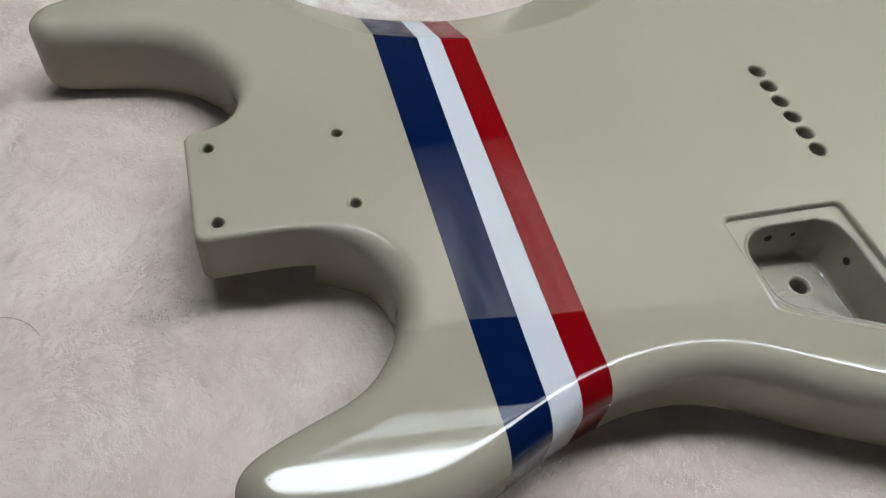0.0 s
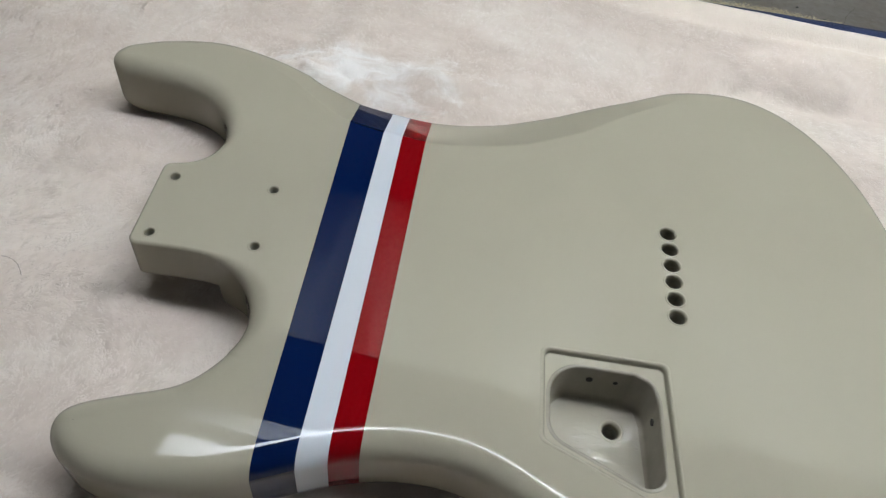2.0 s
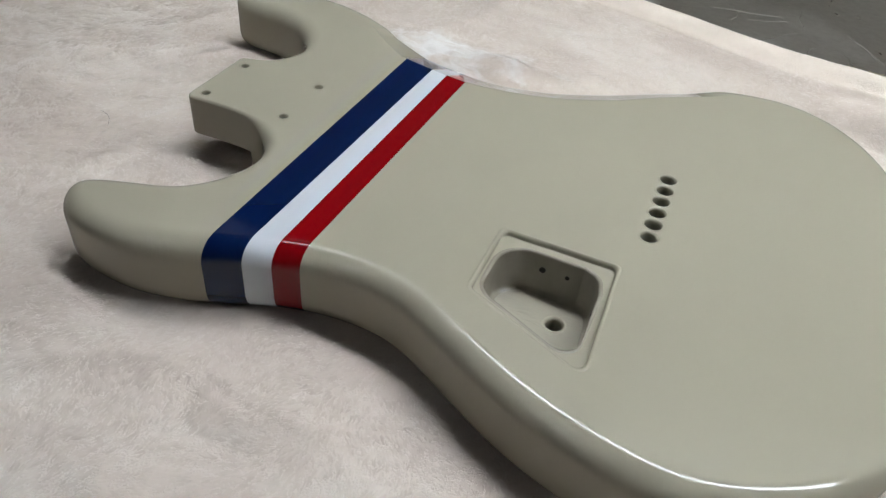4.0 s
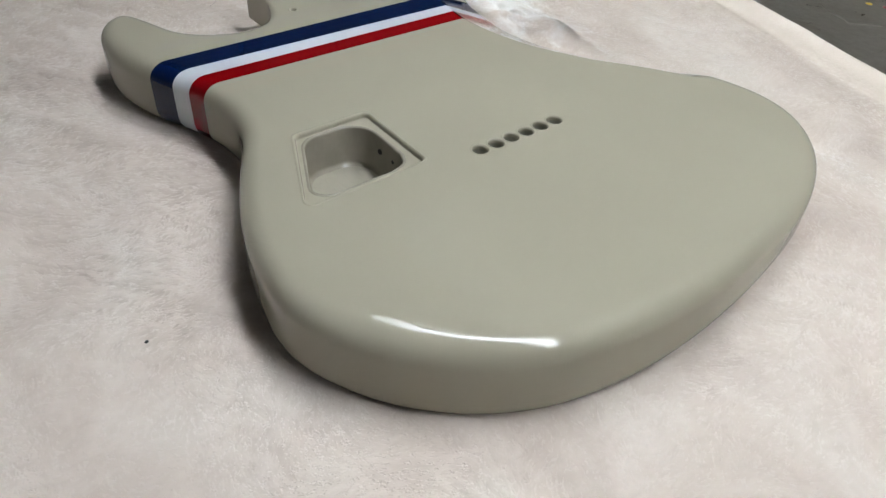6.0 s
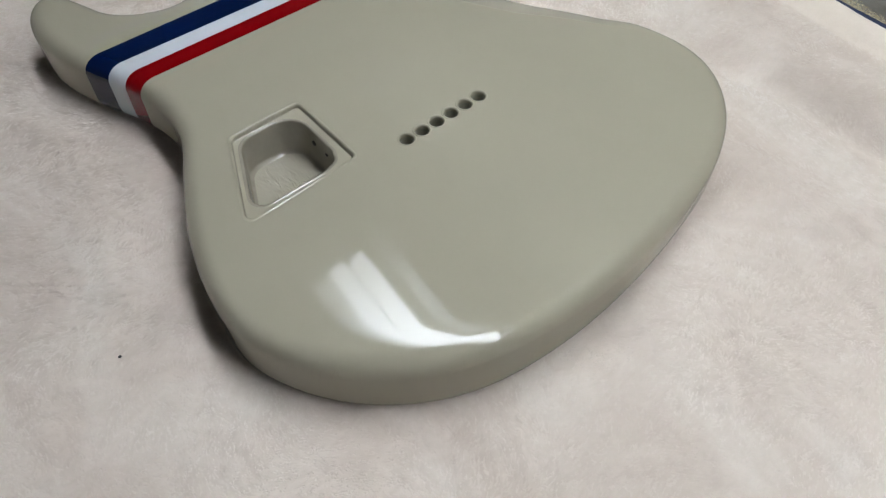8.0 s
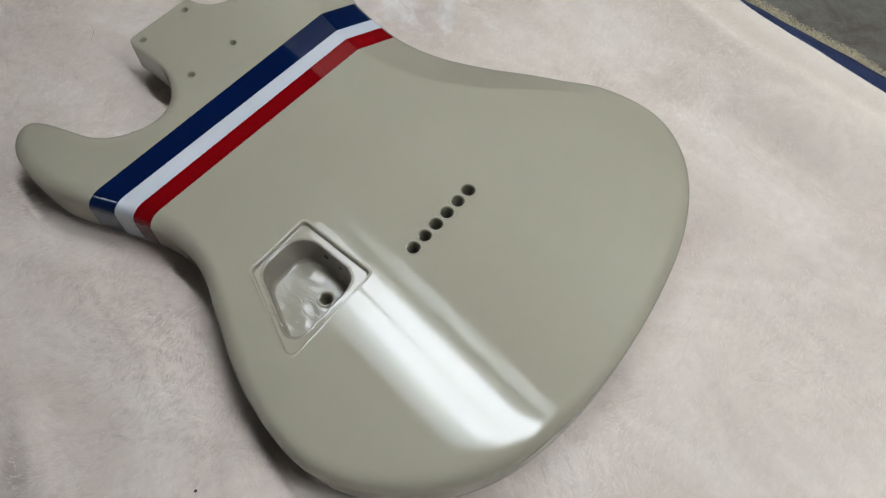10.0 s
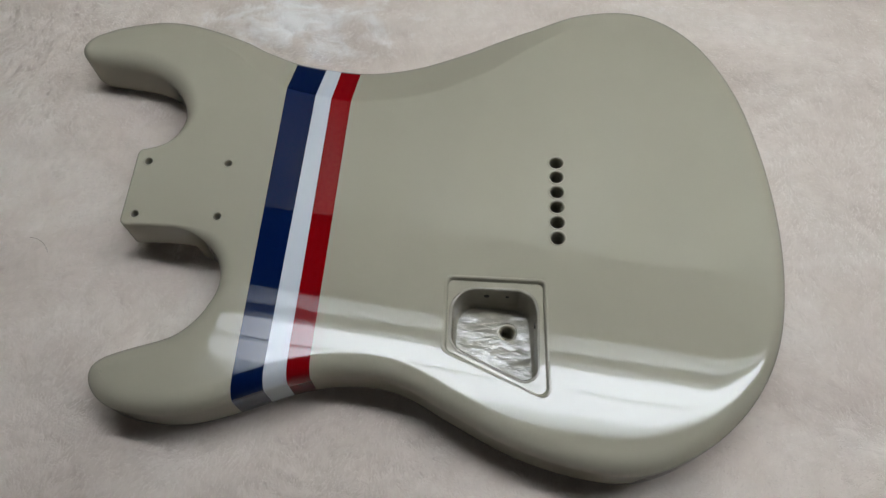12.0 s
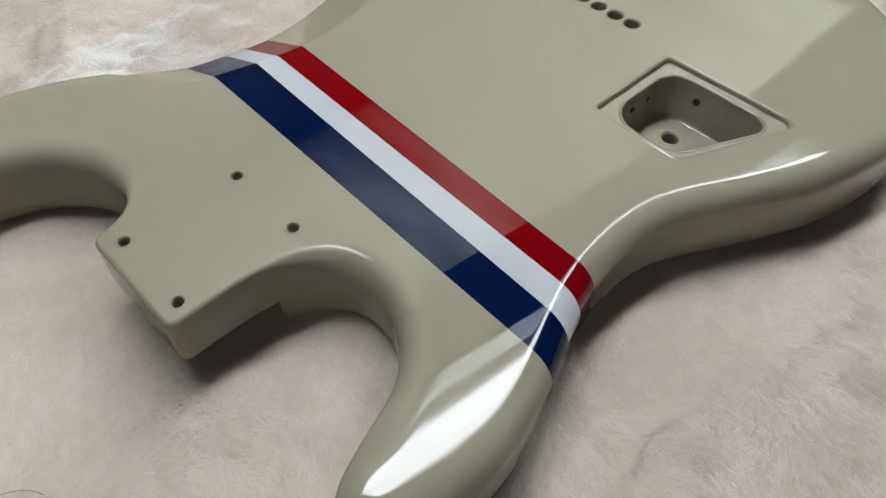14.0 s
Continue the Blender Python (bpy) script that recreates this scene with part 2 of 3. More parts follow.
# fluorescent fixture: folded reflector and two tubes with their sockets
def fixture():
    lamp = tagged(new("fluorescent_lamp"), "white two-tube fluorescent lamp, switched on, under the shelf", "lamp")
    lamp.matrix_world = pose(0, 0, LAMP_Z, 0, 0, LAMP_TURN)
    x0, x1, y = -0.31, 1.21, LAMP_Y
    def folded(name, section, mat, label):
        bm = bmesh.new()
        rows = [[bm.verts.new((x, y + a, b)) for a, b in section] + [bm.verts.new((x, y + a, b + 0.0025)) for a, b in reversed(section)] for x in (x0, x1)]
        loft(bm, rows[0], rows[1])
        bm.faces.new(rows[0][::-1])
        bm.faces.new(rows[1])
        bmesh.ops.recalc_face_normals(bm, faces=bm.faces[:])
        part(name, bm, mat, lamp, label)

    folded("reflector", [(-0.086, -0.024), (-0.079, -0.004), (-0.068, 0.012), (-0.052, 0.027), (-0.032, 0.044), (0.042, 0.044), (0.060, 0.041)], ENAMEL, "folded white enamel reflector")
    # dark strip added to darken the gap between reflector and lip
    folded("gap_strip", [(0.0605, 0.040), (0.0635, 0.012)], HOUSING, "dark grey strip between reflector and lip")
    folded("lip", [(0.064, 0.018), (0.083, -0.022)], ENAMEL, "white enamel lip of the reflector")
    part("divider", box(x0 + 0.005, y - 0.0011, 0.007, x1 - 0.005, y + 0.0001, 0.043), ENAMEL, lamp, "pale fin between the tubes")
    for dy in (-0.0215, 0.0205):
        bm = bmesh.new()
        bmesh.ops.create_cone(bm, cap_ends=True, segments=20, radius1=0.0168, radius2=0.0168, depth=x1 - x0 - 0.06)
        bmesh.ops.transform(bm, verts=bm.verts[:], matrix=pose((x0 + x1) / 2, y + dy, 0.012, 0, 90, 0))
        part("tube", bm, GLOW, lamp, "lit fluorescent tube", True)
        for x, s in ((x0, 0.0), (x1, -0.026)):
            part("socket", box(x + s, y + dy - 0.014, -0.006, x + s + 0.026, y + dy + 0.014, 0.044, 0.002), ENAMEL, lamp)


fixture()


def ceiling_fixture():
    lamp = tagged(new("ceiling_lamp"), "lit oblong panel lamp on the workshop ceiling", "lamp")
    lamp.matrix_world = pose(-1.0, -2.1, 2.4, 0, 0, 0)
    part("housing", box(-0.15, -0.09, -0.05, 0.15, 0.09, 0.0, 0.004), ENAMEL, lamp)
    part("diffuser", box(-0.12, -0.06, -0.062, 0.12, 0.06, -0.0505, 0.002), GLOW_FAR, lamp, "lit milky diffuser")


ceiling_fixture()


# milky glowing ceiling panel beyond the shelf, added for the bright area the lacquer mirrors
def skylight():
    m = bpy.data.materials.new("streaked_panel_glow")
    m.use_nodes = True
    t = m.node_tree
    p = t.nodes["Principled BSDF"]
    p.inputs["Base Color"].default_value = (0.6, 0.62, 0.6, 1)
    p.inputs["Roughness"].default_value = 0.35
    streak = noise_node(t, 2.0, 4, 0.6, (2.6, 0.55, 1), 0.4, 24)
    glow = ramp(t, streak, "Fac", [(0.36, (0.50, 0.56, 0.50)), (0.5, (0.90, 0.96, 0.90)), (0.64, (1.38, 1.46, 1.38))])
    link(t, glow, "Color", p, "Emission Color")
    # emission varies along x and falls off in y to suit the lacquer's reflections
    co, xyz = t.nodes.new("ShaderNodeTexCoord"), t.nodes.new("ShaderNodeSeparateXYZ")
    link(t, co, "Object", xyz, "Vector")
    parts = []
    for axis, a, b, stops in (("X", -2.0, 3.0, [(0.0, 0.4), (0.1, 0.28), (0.22, 0.25), (0.31, 0.34), (0.4, 0.5), (0.47, 0.72), (0.55, 0.85), (0.65, 0.75), (0.75, 0.6), (1.0, 0.6)]), ("Y", 0.2, 2.2, [(0.0, 1.2), (0.5, 1.15), (0.66, 0.85), (0.85, 0.42), (1.0, 0.15)])):
        r = t.nodes.new("ShaderNodeMapRange")
        r.inputs["From Min"].default_value, r.inputs["From Max"].default_value = a, b
        link(t, xyz, axis, r, "Value")
        parts.append(ramp(t, r, "Result", [(k, (v / 2, v / 2, v / 2)) for k, v in stops]))
    times = t.nodes.new("ShaderNodeMath")
    times.operation = "MULTIPLY"
    link(t, parts[0], "Color", times, 0)
    link(t, parts[1], "Color", times, 1)
    scale = t.nodes.new("ShaderNodeMath")
    scale.operation = "MULTIPLY"
    scale.inputs[1].default_value = 4 * PANEL_GLOW
    link(t, times, "Value", scale, 0)
    link(t, scale, "Value", p, "Emission Strength")
    sky = tagged(new("skylight"), "milky streaked glowing ceiling panel, added for the bright reflection", "skylight", kind="structure")
    part("panel", box(-2.2, 0.9, 2.385, 4.5, 2.2, 2.398), m, sky, "streaked milky panel")
    for y in (0.87, 2.2):
        part("frame", box(-2.22, y, 2.36, 4.52, y + 0.03, 2.399, 0.003), ENAMEL, sky)


skylight()


# ---- the fleece blanket ----
def blanket_edge(x):
    w = ease(0.2, 0.34, x)
    return (0.411 - 0.36 * x + 0.235 * x * x) * (1 - w) + (0.323 - 0.11 * (x - 0.275)) * w


def blanket_height(x, y):
    """Soft hills, a few long folds, and the turned hem along the far edge."""
    z = 0.0052 + 0.0022 * noise.noise(Vector((x * 6, y * 6, 0))) + 0.0012 * noise.noise(Vector((x * 17, y * 17, 3)))
    z += 0.0012 * noise.noise(Vector((x * 55, y * 55, 5))) + 0.0006 * noise.noise(Vector((x * 130, y * 130, 7)))
    away = blanket_edge(x) - y
    # sparse curved creases
    wx, wy = x + 0.05 * noise.noise(Vector((x * 5, y * 5, 11))), y + 0.05 * noise.noise(Vector((x * 5, y * 5, 17)))
    for k, (f, amount) in enumerate(((3.1, 0.0035), (5.3, 0.0022))):
        c = abs(noise.noise(Vector((wx * f, wy * f, 21 + 7 * k))))
        z += amount * max(0.0, 1 - c * (7 - k)) ** 2
    # long shallow folds that run with the far edge, calmer on the hem
    calm = ease(0.03, 0.10, away)
    z = 0.0052 + (z - 0.0052) * (0.25 + 0.75 * calm)
    if away < 0.34:
        w = ease(0.06, 0.12, away) * (1 - ease(0.16, 0.34, away))
        z += 0.0045 * w * max(0.0, noise.noise(Vector((x * 3 + 4, away * 19 + 0.8 * noise.noise(Vector((x * 5, y * 5, 9))), 1)))) * 1.2
    # plump turned hem, stitched down along a crease
    line = away - 0.027 + 0.005 * ease(0.28, 0.42, x)
    z += 0.0088 * math.exp(-((away - 0.004) / 0.025) ** 2) - 0.0034 * math.exp(-(line / 0.0060) ** 2) + 0.002 * math.exp(-((away - 0.062) / 0.02) ** 2)
    # a broad valley beside the tail
    valley = 0.211 + 0.004 * math.sin(x * 21)
    z -= 0.0115 * math.exp(-((y - valley) / 0.019) ** 2) * ease(0.22, 0.31, x)
    # a crumpled patch beside the bass waist
    patch = math.exp(-((x - 0.055) / 0.065) ** 2 - ((y - 0.166) / 0.026) ** 2)
    if patch > 0.01:
        z += patch * (0.006 + 0.011 * abs(noise.noise(Vector((wx * 26, wy * 38, 41)))) + 0.004 * abs(noise.noise(Vector((wx * 70, wy * 80, 47)))))
    # a fold beside the treble side of the body
    fold = -0.235 - 0.09 * math.sin((x - 0.1) * 5)
    z += 0.004 * math.exp(-((y - fold) / 0.016) ** 2) * ease(0.02, 0.1, x) * (1 - ease(0.36, 0.46, x))
    return z - 0.026 * (1 - ease(-0.003, 0.010, away)) ** 2


def blanket():
    nx, ny = 460, 340
    bm = bmesh.new()
    rows = []
    for i in range(nx + 1):
        x = -0.95 + 1.9 * i / nx
        row = []
        for j in range(ny + 1):
            y = -0.8 + (blanket_edge(x) + 0.8 - 0.0005) * (1 - (1 - j / ny) ** 1.15)
            row.append(bm.verts.new((x, y, blanket_height(x, y))))
        low = [bm.verts.new((x, row[-1].co.y, -0.0125)), bm.verts.new((x, row[0].co.y, -0.0125))]
        rows.append(row + low)
    for a, b in zip(rows, rows[1:]):
        loft(bm, b, a)
    ob = new("fleece_blanket", mesh_of("fleece_blanket", bm, FLEECE, True))
    return tagged(ob, "pale pinkish-white plush fleece blanket spread on the bench", "blanket")


cover = blanket()


def soft_noise(x, y, scale, seed):
    """Smooth lattice noise in -1..1 at many points at once."""
    table = np.random.default_rng(seed).uniform(-1, 1, (256, 256))
    u, v = x * scale, y * scale
    i, j = np.floor(u).astype(int), np.floor(v).astype(int)
    u, v = u - i, v - j
    u, v = u * u * (3 - 2 * u), v * v * (3 - 2 * v)
    at = lambda a, b: table[(i + a) % 256, (j + b) % 256]
    return (at(0, 0) * (1 - u) + at(1, 0) * u) * (1 - v) + (at(0, 1) * (1 - u) + at(1, 1) * u) * v


def clumps(x, y):
    """Height of the matted tufts: drawn-out clumps a few millimetres wide, ruffled most towards the neck and smoothed elsewhere."""
    wx, wy = x + 0.006 * soft_noise(x, y, 60, 1), y + 0.006 * soft_noise(x, y, 60, 2)
    bend = 0.9 + 0.8 * soft_noise(x, y, 5, 3)
    c, s = np.cos(0.9), np.sin(0.9)
    a, b = wx * c + wy * s * bend, -wx * s * bend + wy * c
    ruffled = 0.22 + 0.78 * np.clip(1.15 - (x + 0.10) / 0.34 + 0.7 * soft_noise(x, y, 11, 4), 0, 1)
    return ruffled * (0.00062 * soft_noise(a * 0.6, b, 170, 5) + 0.00030 * soft_noise(a * 0.6, b, 330, 6) + 0.0011 * soft_noise(a * 0.6, b, 42, 7))


def nap():
    """The nap: short leaning fibre tufts, matted into clumps and brushed this way and that."""
    rng = np.random.default_rng(4)
    n = 460000
    x = rng.uniform(-0.46, 0.70, n)
    y = rng.uniform(-0.46, 0.52, n)
    inside = y < np.array([blanket_edge(a) for a in x]) - 0.026
    # none where the body lies
    inside &= ~((np.abs(x - 0.21) < 0.13) & (np.abs(y) < 0.085)) & ~((x > 0.0) & (x < 0.3) & (np.abs(y) < 0.07))
    x, y = x[inside], y[inside]
    n = len(x)
    gx, gy = np.linspace(-0.48, 0.72, 401), np.linspace(-0.48, 0.54, 341)
    high = np.array([[blanket_height(float(a), float(b)) for b in gy] for a in gx])
    steep_x, steep_y = np.gradient(high, gx, gy)

    def sample(grid, a, b):
        u, v = (a - gx[0]) / (gx[1] - gx[0]), (b - gy[0]) / (gy[1] - gy[0])
        i, j = u.astype(int), v.astype(int)
        u, v = u - i, v - j
        return (grid[i, j] * (1 - u) + grid[i + 1, j] * u) * (1 - v) + (grid[i, j + 1] * (1 - u) + grid[i + 1, j + 1] * u) * v

    z = sample(high, x, y)
    flow = 1.5 * soft_noise(x, y, 8, 31) + 0.9 * soft_noise(x, y, 27, 37) + 0.5 * soft_noise(x, y, 110, 43)
    step = 0.0006
    tuft = clumps(x, y)
    lean_x = (clumps(x + step, y) - clumps(x - step, y)) / (2 * step)
    lean_y = (clumps(x, y + step) - clumps(x, y - step)) / (2 * step)
    slope_x, slope_y = np.clip(sample(steep_x, x, y), -0.8, 0.8), np.clip(sample(steep_y, x, y), -0.8, 0.8)
    turn = -1.2 + 1.3 * flow + rng.normal(0, 0.22, n)
    long = rng.uniform(0.0030, 0.0060, n)
    lift = rng.uniform(0.01, 0.05, n)
    wide = rng.uniform(0.0006, 0.0011, n)
    dx, dy = np.cos(turn), np.sin(turn)
    z = z + 0.0003 + 0.35 * tuft
    slant_x, slant_y = slope_x + 0.35 * lean_x, slope_y + 0.35 * lean_y
    rise = np.clip(dx * slant_x + dy * slant_y, -0.5, 0.5)
    co = np.empty((n, 3, 3))
    co[:, 0] = np.stack([x - dy * wide, y + dx * wide, z - 0.0003], 1)
    co[:, 1] = np.stack([x + dy * wide, y - dx * wide, z - 0.0003], 1)
    co[:, 2] = np.stack([x + dx * long, y + dy * long, z + rise * long + long * lift], 1)
    me = bpy.data.meshes.new("nap")
    me.vertices.add(3 * n)
    me.vertices.foreach_set("co", co.ravel())
    me.loops.add(3 * n)
    me.loops.foreach_set("vertex_index", np.arange(3 * n, dtype=np.int32))
    me.polygons.add(n)
    me.polygons.foreach_set("loop_start", np.arange(0, 3 * n, 3, dtype=np.int32))
    me.update(calc_edges=True)
    normal = np.stack([dx * 0.13 + rng.normal(0, 0.02, n) - slope_x - lean_x, dy * 0.13 + rng.normal(0, 0.02, n) - slope_y - lean_y, np.ones(n)], 1)
    normal /= np.linalg.norm(normal, axis=1)[:, None]
    me.normals_split_custom_set(np.repeat(normal, 3, 0).tolist())
    me.materials.append(NAP)
    ob = new("nap", me)
    ob.parent = cover
    return tagged(ob, "soft brushed nap of the fleece", kind="stuff")


nap()


# ---- the guitar body ----
def within(poly, q):
    """Which of the points q lie inside the closed polygon (even-odd)."""
    a, b = poly, np.roll(poly, -1, 0)
    hit = np.zeros(len(q), bool)
    for (x0, y0), (x1, y1) in zip(a, b):
        if y0 != y1:
            hit ^= ((y0 > q[:, 1]) != (y1 > q[:, 1])) & (q[:, 0] < (x1 - x0) * (q[:, 1] - y0) / (y1 - y0) + x0)
    return hit


def fill(bm, loops, up=True):
    """Flat triangles between an outer loop of vertices and the loops inside it."""
    verts = [v for loop in loops for v in loop]
    edges, k = [], 0
    for loop in loops:
        edges += [(k + i, k + (i + 1) % len(loop)) for i in range(len(loop))]
        k += len(loop)
    flat = [v.co.to_2d() for v in verts]
    co, _, tris, origin, _, _ = delaunay_2d_cdt(flat, edges, [], 0, 1e-7)
    mids = np.array([[sum(co[i].x for i in t) / 3, sum(co[i].y for i in t) / 3] for t in tris])
    keep = within(np.array([v.co[:2] for v in loops[0]]), mids)
    for loop in loops[1:]:
        keep &= ~within(np.array([v.co[:2] for v in loop]), mids)
    for t, ok in zip(tris, keep):
        ids = [origin[i][0] if origin[i] else -1 for i in t]
        if ok and min(ids) >= 0 and len(set(ids)) == 3:
            try:
                f = bm.faces.new([verts[i] for i in (ids if up else ids[::-1])])
            except ValueError:
                continue
            f.normal_update()
            if (f.normal.z < 0) == up:
                f.normal_flip()


TOP = 0.045
CROWN = math.radians(5.0)
# plan outline through these stations: treble cutaway and horn, treble side, tail, bass side, bass horn and cutaway
CUT_T = [(-0.034, -0.0265), (-0.006, -0.0265), (0.010, -0.0285), (0.024, -0.038), (0.0315, -0.053), (0.0295, -0.0715), (0.0145, -0.0915), (-0.007, -0.1000), (-0.0215, -0.1055)]
SIDE_T = [(-0.0305, -0.1110), (-0.0322, -0.119), (-0.0278, -0.1275), (-0.0175, -0.135), (0.004, -0.139), (0.026, -0.138), (0.049, -0.131), (0.082, -0.118), (0.111, -0.1125), (0.140, -0.1155), (0.172, -0.132), (0.205, -0.148), (0.240, -0.158), (0.270, -0.160)]
TAIL = [(0.298, -0.150), (0.322, -0.133), (0.342, -0.109), (0.3555, -0.079), (0.3625, -0.040), (0.3637, 0.0), (0.3597, 0.044), (0.3501, 0.088), (0.3320, 0.1255), (0.307, 0.1495)]
SIDE_B = [(0.278, 0.158), (0.240, 0.1525), (0.200, 0.1395), (0.162, 0.1240), (0.130, 0.1135), (0.100, 0.110), (0.060, 0.114), (0.025, 0.1235), (-0.014, 0.1365)]
HORN_B = [(-0.039, 0.1405), (-0.062, 0.137), (-0.082, 0.130), (-0.095, 0.1155), (-0.092, 0.105), (-0.074, 0.101), (-0.050, 0.0975), (-0.030, 0.0885), (-0.015, 0.070), (-0.0115, 0.050), (-0.016, 0.034), (-0.034, 0.028)]


def outline():
    """Evenly spaced points along the plan outline, anticlockwise from the heel's treble corner, and the index where the heel's end begins."""
    pts = [Vector(p) for p in CUT_T + SIDE_T + TAIL + SIDE_B + HORN_B]
    pts = [2 * pts[0] - pts[1]] + pts + [2 * pts[-1] - pts[-2]]
    curve = []
    for a, b, c, d in zip(pts, pts[1:], pts[2:], pts[3:]):
        for k in range(40):
            u = k / 40
            curve.append(0.5 * (2 * b + (c - a) * u + (2 * a - 5 * b + 4 * c - d) * u * u + (3 * b - a - 3 * c + d) * u ** 3))
    curve.append(pts[-2])
    xy = np.array(curve)
    run = np.r_[0, np.cumsum(np.hypot(*np.diff(xy, axis=0).T))]
    n = int(run[-1] / 0.001)
    even = np.linspace(0, run[-1], n)
    xy = np.stack([np.interp(even, run, xy[:, 0]), np.interp(even, run, xy[:, 1])], 1)
    kernel = np.exp(-0.5 * (np.arange(-15, 16) / 5.0) ** 2)
    kernel /= kernel.sum()
    soft = np.stack([np.convolve(np.r_[2 * c[0] - c[15:0:-1], c, 2 * c[-1] - c[-2:-17:-1]], kernel, "valid") for c in xy.T], 1)
    heel = rounded([(*soft[-1], 0.0045), (*soft[0], 0.0045)] + [tuple(soft[9]) + (0.0005,), tuple(soft[-10]) + (0.0005,)], 10)
    ends = heel[:22]
    body = [Vector(p) for p in soft[5:-5]]
    return body + ends


circle = lambda x, y, r, k=24: [Vector((x + r * math.cos(a * math.tau / k), y + r * math.sin(a * math.tau / k))) for a in range(k)]


def crown_width(p):
    """How far the slight crown runs in from the round edge: broad at the tail and on the horns, slim along the waist, and never past the centre of a tight curve."""
    d = np.roll(p, -4, 0) - np.roll(p, 4, 0)
    a = np.unwrap(np.arctan2(d[:, 1], d[:, 0]))
    bend = (np.roll(a, -4) - np.roll(a, 4)) / np.maximum(np.linalg.norm(d, axis=1), 1e-6)
    bend[:12] = bend[-40:] = 0.0
    want = []
    for x, y in p:
        tail = ease(0.17, 0.26, x)
        horn = 1 - ease(0.01, 0.06, x)
        want.append(0.013 * tail + 0.007 * horn + 0.0025 * (1 - tail - horn) if y < 0.05 else 0.0025 + 0.0105 * ease(0.25, 0.31, x))
    room = np.where(bend > 5, 0.9 / np.maximum(bend, 5) - 0.0122, 1.0)
    out = np.clip(np.minimum(want, room), 0.0006, None)
    out = np.min([np.roll(out, k) for k in range(-12, 13)], 0)
    kernel = np.hanning(27)
    return np.convolve(np.r_[out[-13:], out, out[:13]], kernel / kernel.sum(), "valid")


def build_body():
    base = tagged(new("guitar_body"), "glossy cream guitar body lying face down, striped blue, white, red", "guitar body")
    line = outline()
    n = len(line)
    p = np.array(line)
    d = np.roll(p, -1, 0) - np.roll(p, 1, 0)
    d /= np.linalg.norm(d, axis=1)[:, None]
    inward = np.stack([-d[:, 1], d[:, 0]], 1)

    arc, slope = 12, 8
    levels = [[] for _ in range(6 + 2 + arc + slope + 3)]
    for (x, y), (ix, iy), wide in zip(p, inward, crown_width(p)):
        heel = 1 - ease(0.004, 0.034, x) if -0.075 < y < 0.0 and x > -0.04 else 0.0
        if 0.0 <= y < 0.085 and x < 0.02:
            heel = 1 - ease(0.032, 0.06, y)
        r = 0.0105 * (1 - heel) + 0.0018 * heel
        r *= 1 - 0.32 * ease(-0.080, -0.092, x)
        low = (0.0125 - 0.0035 * ease(0.08, 0.25, x)) * (1 - heel) + 0.0012 * heel
        under = 0.0205 if (heel > 0 and x < 0.0085 and -0.04 < y < 0.032) else 0.0038
        # forearm contour under the bass side of the tail
        if y > -0.08 and x > 0.08:
            under += 0.009 * ease(0.10, 0.22, x) * ease(-0.07, 0.09, y)
        reach, beta = r, 0.0
        if y > 0.05 and -0.02 < x < 0.30:
            reach = max(r, float(np.interp(x, [-0.02, 0.022, 0.056, 0.099, 0.144, 0.176, 0.21, 0.244, 0.272, 0.30], [0.0105, 0.018, 0.035, 0.0405, 0.039, 0.034, 0.024, 0.0155, 0.0115, 0.0105])))
            beta = math.radians(23.5) * ease(0.0, 0.012, reach - r)
        # outside the belly cut the round edge eases into the flat over a slight crown
        belly = ease(0.0, 0.008, reach - r)
        crown = wide * (1 - heel) + 0.15 * r * heel
        fall = crown * math.tan(CROWN) / 3
        beta = max(beta, CROWN * (1 - belly))
        ring = []
        for k in range(6):
            q = math.pi / 2 * k / 5
            ring.append((low * (1 - math.sin(q)), under + low * (1 - math.cos(q))))
        stop = r * (1 - math.sin(beta))
        centre = TOP - belly * max(0.0, reach - stop) * math.tan(beta) - (1 - belly) * fall - r * math.cos(beta)
        for k in (1, 2):
            ring.append((0.0, under + low + (centre - under - low) * k / 3))
        for k in range(arc + 1):
            q = (math.pi / 2 - beta) * k / arc
            ring.append((r * (1 - math.cos(q)), centre + r * math.sin(q)))
        a, za = ring[-1]
        for k in range(1, slope + 1):
            u = (k / slope) ** 0.6
            cut = (a + (max(reach, a + 0.0003) - a) * u, za + (TOP - za) * u)
            v = k / slope
            crowned = (a + crown * v, TOP - fall * (1 - v) ** 3)
            ring.append(tuple(c * belly + d * (1 - belly) for c, d in zip(cut, crowned)))
        ring.append((ring[-1][0] + 0.0004, TOP))
        ring.append((ring[-1][0] + 0.0005, TOP))
        for level, (off, z) in zip(levels, ring):
            level.append((x + ix * off, y + iy * off, z))

    bm = bmesh.new()
    rings = [[bm.verts.new(c) for c in level] for level in levels]
    for a, b in zip(rings, rings[1:]):
        loft(bm, a, b)
    hidden = [bm.verts.new((x + ix * 0.0142, y + iy * 0.0142, v.co.z)) for (x, y), (ix, iy), v in zip(p, inward, rings[0])]
    loft(bm, hidden, rings[0])
    fill(bm, [hidden], False)

    # openings in the flat of the back
    openings = [circle(x, y, 0.00285) for x, y in SCREWS] + [circle(x, y, 0.0047) for x, y in STRINGS] + [rounded(COVER)]
    holes = [[bm.verts.new((q.x, q.y, TOP)) for q in pts] for pts in openings]
    fill(bm, [rings[-1]] + holes)
    for loop in holes:
        for i in range(len(loop)):
            e = bm.edges.get((loop[i], loop[(i + 1) % len(loop)]))
            if e:
                e.smooth = False
